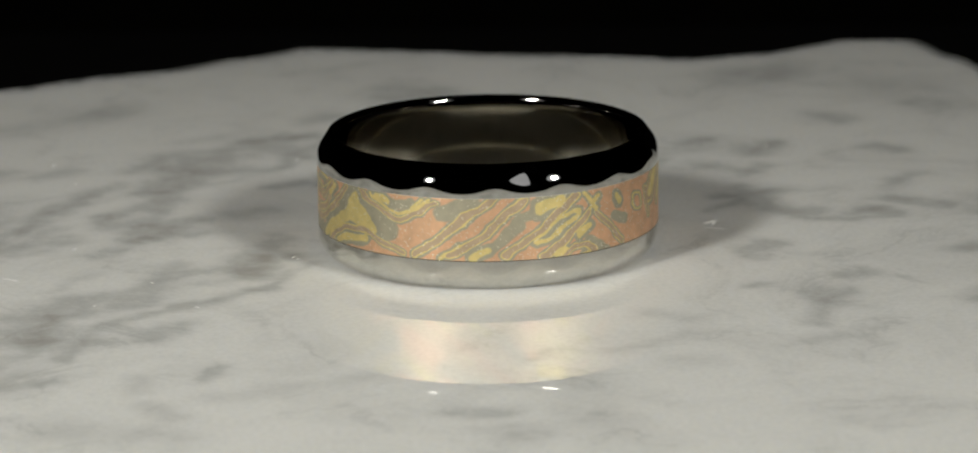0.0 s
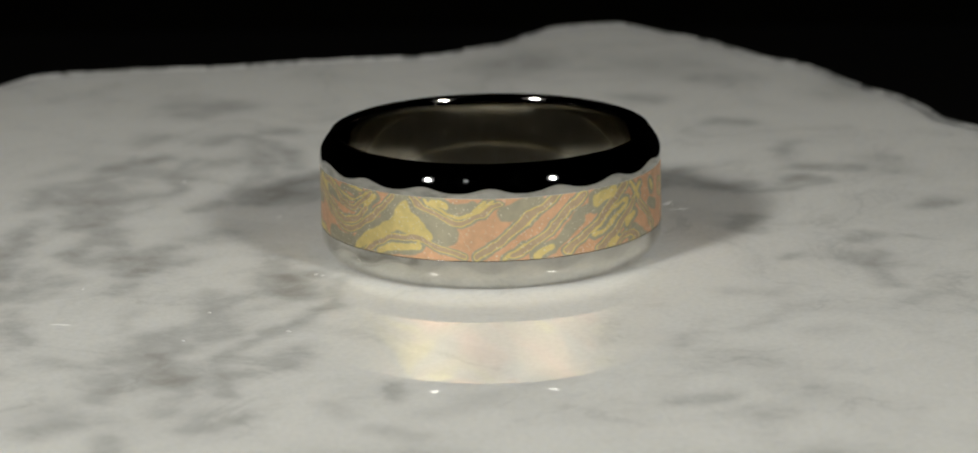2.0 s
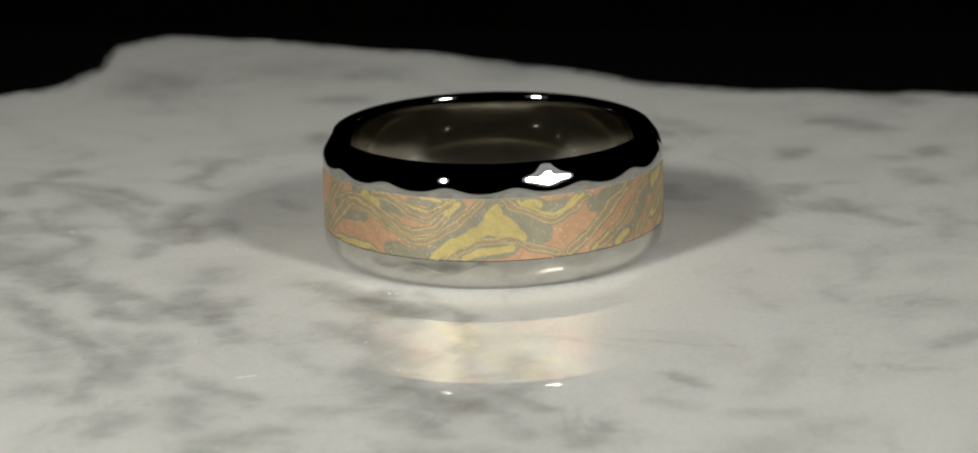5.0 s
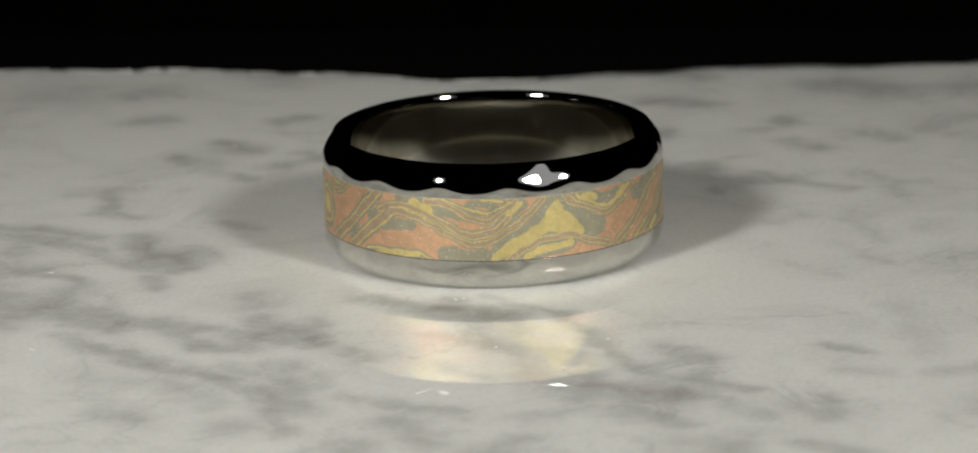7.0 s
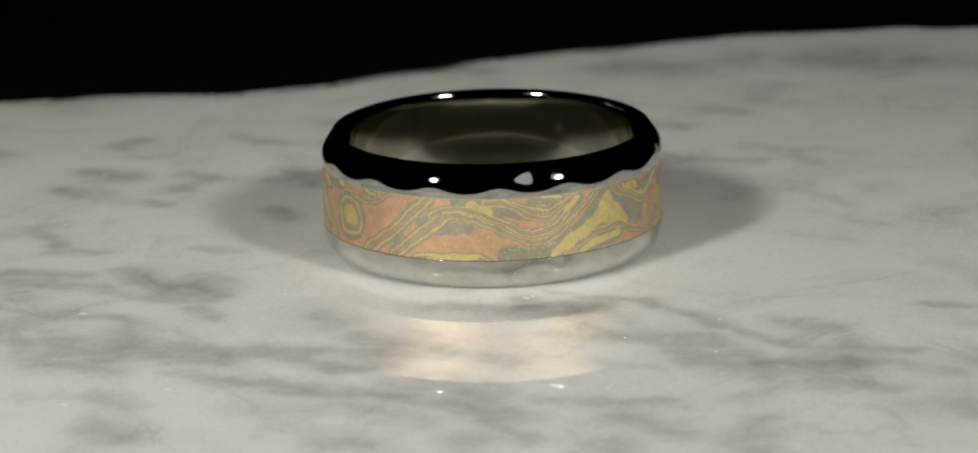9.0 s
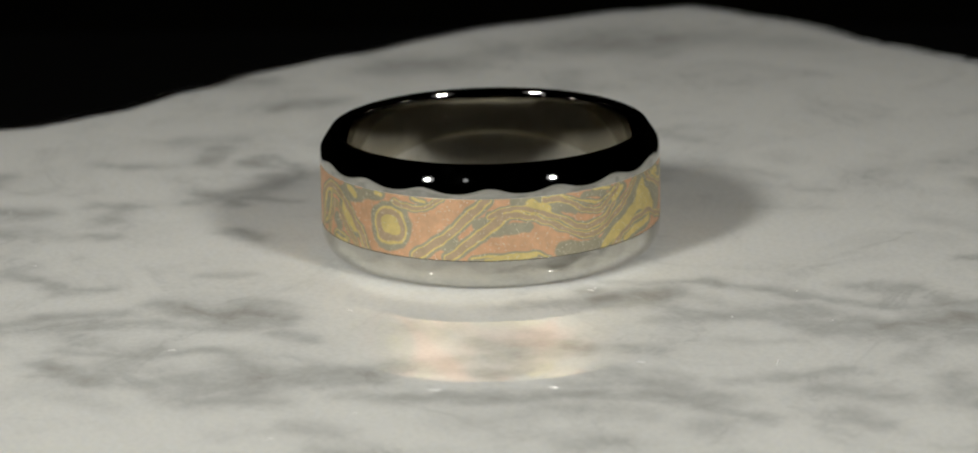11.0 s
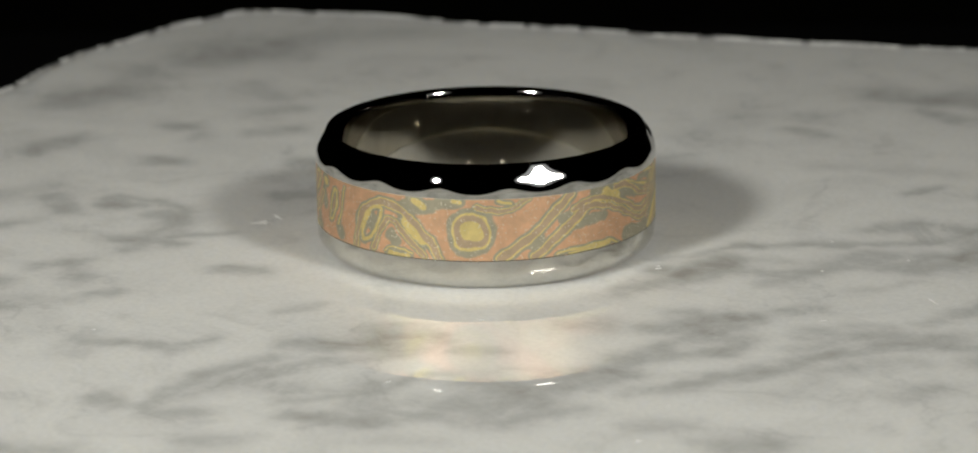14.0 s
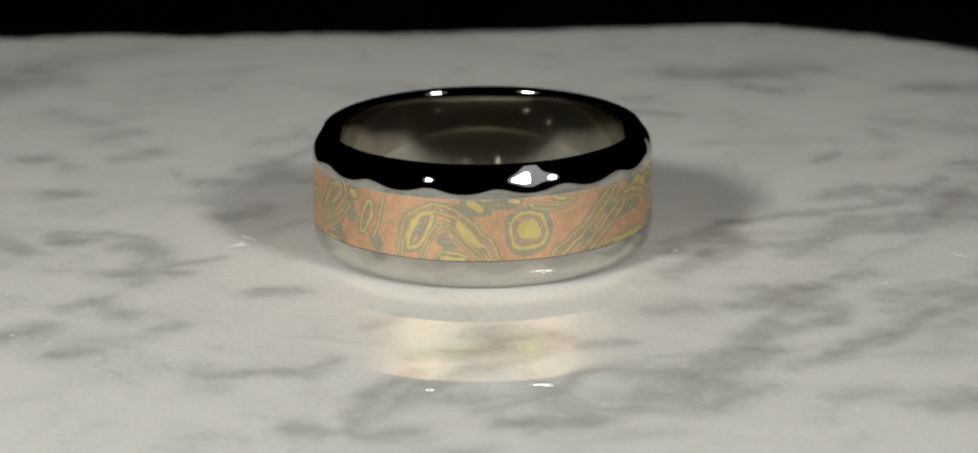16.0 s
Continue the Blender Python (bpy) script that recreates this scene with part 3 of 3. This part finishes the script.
    fold(0.41, 0.5, (41.8, 2.26), (47.1, 3.86))
    fold(0.62, 0.85, (17.0, 3.50), (25.6, 5.10))
    fold(0.59, 0.34, (25.6, 2.14), (31.9, 3.74))
    fold(0.58, 0.85, (15.2, 3.67), (22.5, 5.27))
    fold(0.71, 0.34, (-21.2, 4.47), (-14.1, 6.07))
    fold(0.52, 0.5, (14.8, 2.00), (28.1, 3.60))
    fold(0.75, 0.5, (45.1, 3.70), (53.3, 5.30))


def grain_field(angles, zs):
    """The level of the metal layers that shows at each place on the inlay."""
    arc = R_OUT * np.radians(angles)
    wx = np.array([noise.fractal(Vector((math.cos(math.radians(a)) * 7, math.sin(math.radians(a)) * 7, z * 0.7)), 1.0, 2.0, 3)
                   for a, z in zip(angles, zs)])
    wz = np.array([noise.fractal(Vector((math.cos(math.radians(a)) * 7, math.sin(math.radians(a)) * 7, z * 0.7 + 30)), 1.0, 2.0, 3)
                   for a, z in zip(angles, zs)])
    base = 0.08 + 0.06 * wx
    level = np.maximum(base, 0) ** 32
    for line, width, top in GRAINS:
        near = np.zeros(len(angles))
        for a, c in zip(line, line[1:]):
            d = ((angles - (a.x + c.x) / 2 + 180) % 360 - 180) * math.pi / 180 * R_OUT + 0.22 * wx
            half = radians(c.x - a.x) / 2 * R_OUT
            near = np.maximum(near, nearness(d, zs + 0.22 * wz, -half, a.y, half, c.y, width))
        level += (top * near) ** 32
    return level ** (1 / 32)


def build_ring():
    ring = new("ring")
    tagged(ring, "faceted platinum ring with swirled gold and rose metal inlay on marble", "ring")
    angles = [2 * math.pi * k / SPOKES for k in range(SPOKES)]
    upper = [bevel_section(a) for a in angles]
    swept("upper_bevel", upper, PLATINUM, ring, "mirror-polished platinum bevel cut in sixteen facets")
    lower = [[(r, RING_H - z) for r, z in reversed(bevel_section(a, 3.3, 0.0, 0.05, 0.0010))] for a in angles]
    shift = INLAY_LOW - (RING_H - INLAY_TOP)
    lower = [[(r, z + shift if abs(z - (RING_H - INLAY_TOP)) < 0.045 else z) for r, z in sec] for sec in lower]
    swept("lower_bevel", lower, PLATINUM, ring, "mirror-polished platinum lower bevel cut in facets")
    # comfort fit: the inner wall swells towards its middle
    inner = [(9.42 + 0.12 * abs(2 * z / RING_H - 1) ** 16, z) for z in np.linspace(0.16, RING_H - 0.16, 60)]
    inner = [(R_SEAM, 0.0), (9.69, 0.005), (9.63, 0.03), (9.57, 0.085)] + inner + [
        (9.57, RING_H - 0.085), (9.63, RING_H - 0.03), (9.69, RING_H - 0.005), (R_SEAM, RING_H)]
    inner = list(reversed(inner))
    swept("inner_sleeve", [inner] * SPOKES, SLEEVE_METAL, ring, "mirror-polished rounded inner wall")
    metal_grain()
    rows = 56
    sec = [(R_SEAM, INLAY_LOW + 0.004), (10.70, INLAY_LOW + 0.004), (R_OUT - 0.009, INLAY_LOW + 0.008)]
    sec.append((R_OUT - 0.004, INLAY_LOW + 0.014))
    sec += [(R_OUT - 0.004, INLAY_LOW + 0.022 + (INLAY_TOP - INLAY_LOW - 0.044) * j / rows) for j in range(rows + 1)]
    sec.append((R_OUT - 0.004, INLAY_TOP - 0.014))
    sec += [(R_OUT - 0.009, INLAY_TOP - 0.008), (10.70, INLAY_TOP - 0.004), (R_SEAM, INLAY_TOP - 0.004)]
    inlay = swept("inlay", [sec] * SPOKES, GRAIN_METAL, ring, "blasted yellow gold, rose gold and grey metal in wood-grain swirls")
    co = np.empty(len(inlay.data.vertices) * 3, np.float32)
    inlay.data.vertices.foreach_get("co", co)
    co = co.reshape(-1, 3) / MM
    at = inlay.data.attributes.new("layer", "FLOAT", "POINT")
    at.data.foreach_set("value", grain_field(np.degrees(np.arctan2(co[:, 1], co[:, 0])), co[:, 2]).astype(np.float32))
    return ring


# calcite slivers: place and half length in mm, degrees
FLECKS = ((-29.2, -7, 0.7, -30),
          (-20.4, -8.1, 0.12, -19),
          (-11.7, -2.9, 0.12, -19),
          (14.9, 3.3, 0.71, -19),
          (-17.2, -13.8, 0.18, -19),
          (-23.4, -13.2, 0.12, -3),
          (14.6, 4.8, 0.52, -156),
          (7.1, 27.5, 0.13, -147),
          (-12, -2.5, 0.24, -132),
          (-30.1, 23.3, 0.15, -147),
          (14.8, 5.1, 0.69, -144),
          (-30.2, 23.3, 0.23, -98),
          (20, 26.2, 0.15, -162),
          (-9.9, 12.2, 0.28, -154),
          (-26.1, 0.1, 0.27, -128),
          (14.9, 4.6, 0.52, -112),
          (-28, 17.8, 0.18, -75),
          (-13.1, 24.1, 0.28, -95))


def fleck(x, y, length, angle):
    """A bright sliver of calcite at the surface of the slab, in mm and degrees."""
    bm = bmesh.new()
    bmesh.ops.create_icosphere(bm, subdivisions=2, radius=1)
    for v in bm.verts:
        v.co = Vector((v.co.x * length, v.co.y * 0.07 * (1 + 0.6 * math.sin(5 * v.co.x)), v.co.z * 0.03)) * MM
    for f in bm.faces:
        f.smooth = True
    ob = part("fleck", bm, CALCITE, slab, "bright white calcite sliver")
    ob.matrix_basis = pose(x * MM, y * MM, 0.01 * MM, 0, 0, angle)


slab = build_slab()
for x, y, length, angle in FLECKS:
    fleck(x, y, length, angle)
ring = build_ring()


# ---- what moves ----
def motions():
    times = [k * 0.5 for k in range(33)]
    walk(slab, [(t, slab_pose(t)) for t in times])
    walk(ring, [(t, slab_pose(t) @ RING_AT) for t in times])


motions()
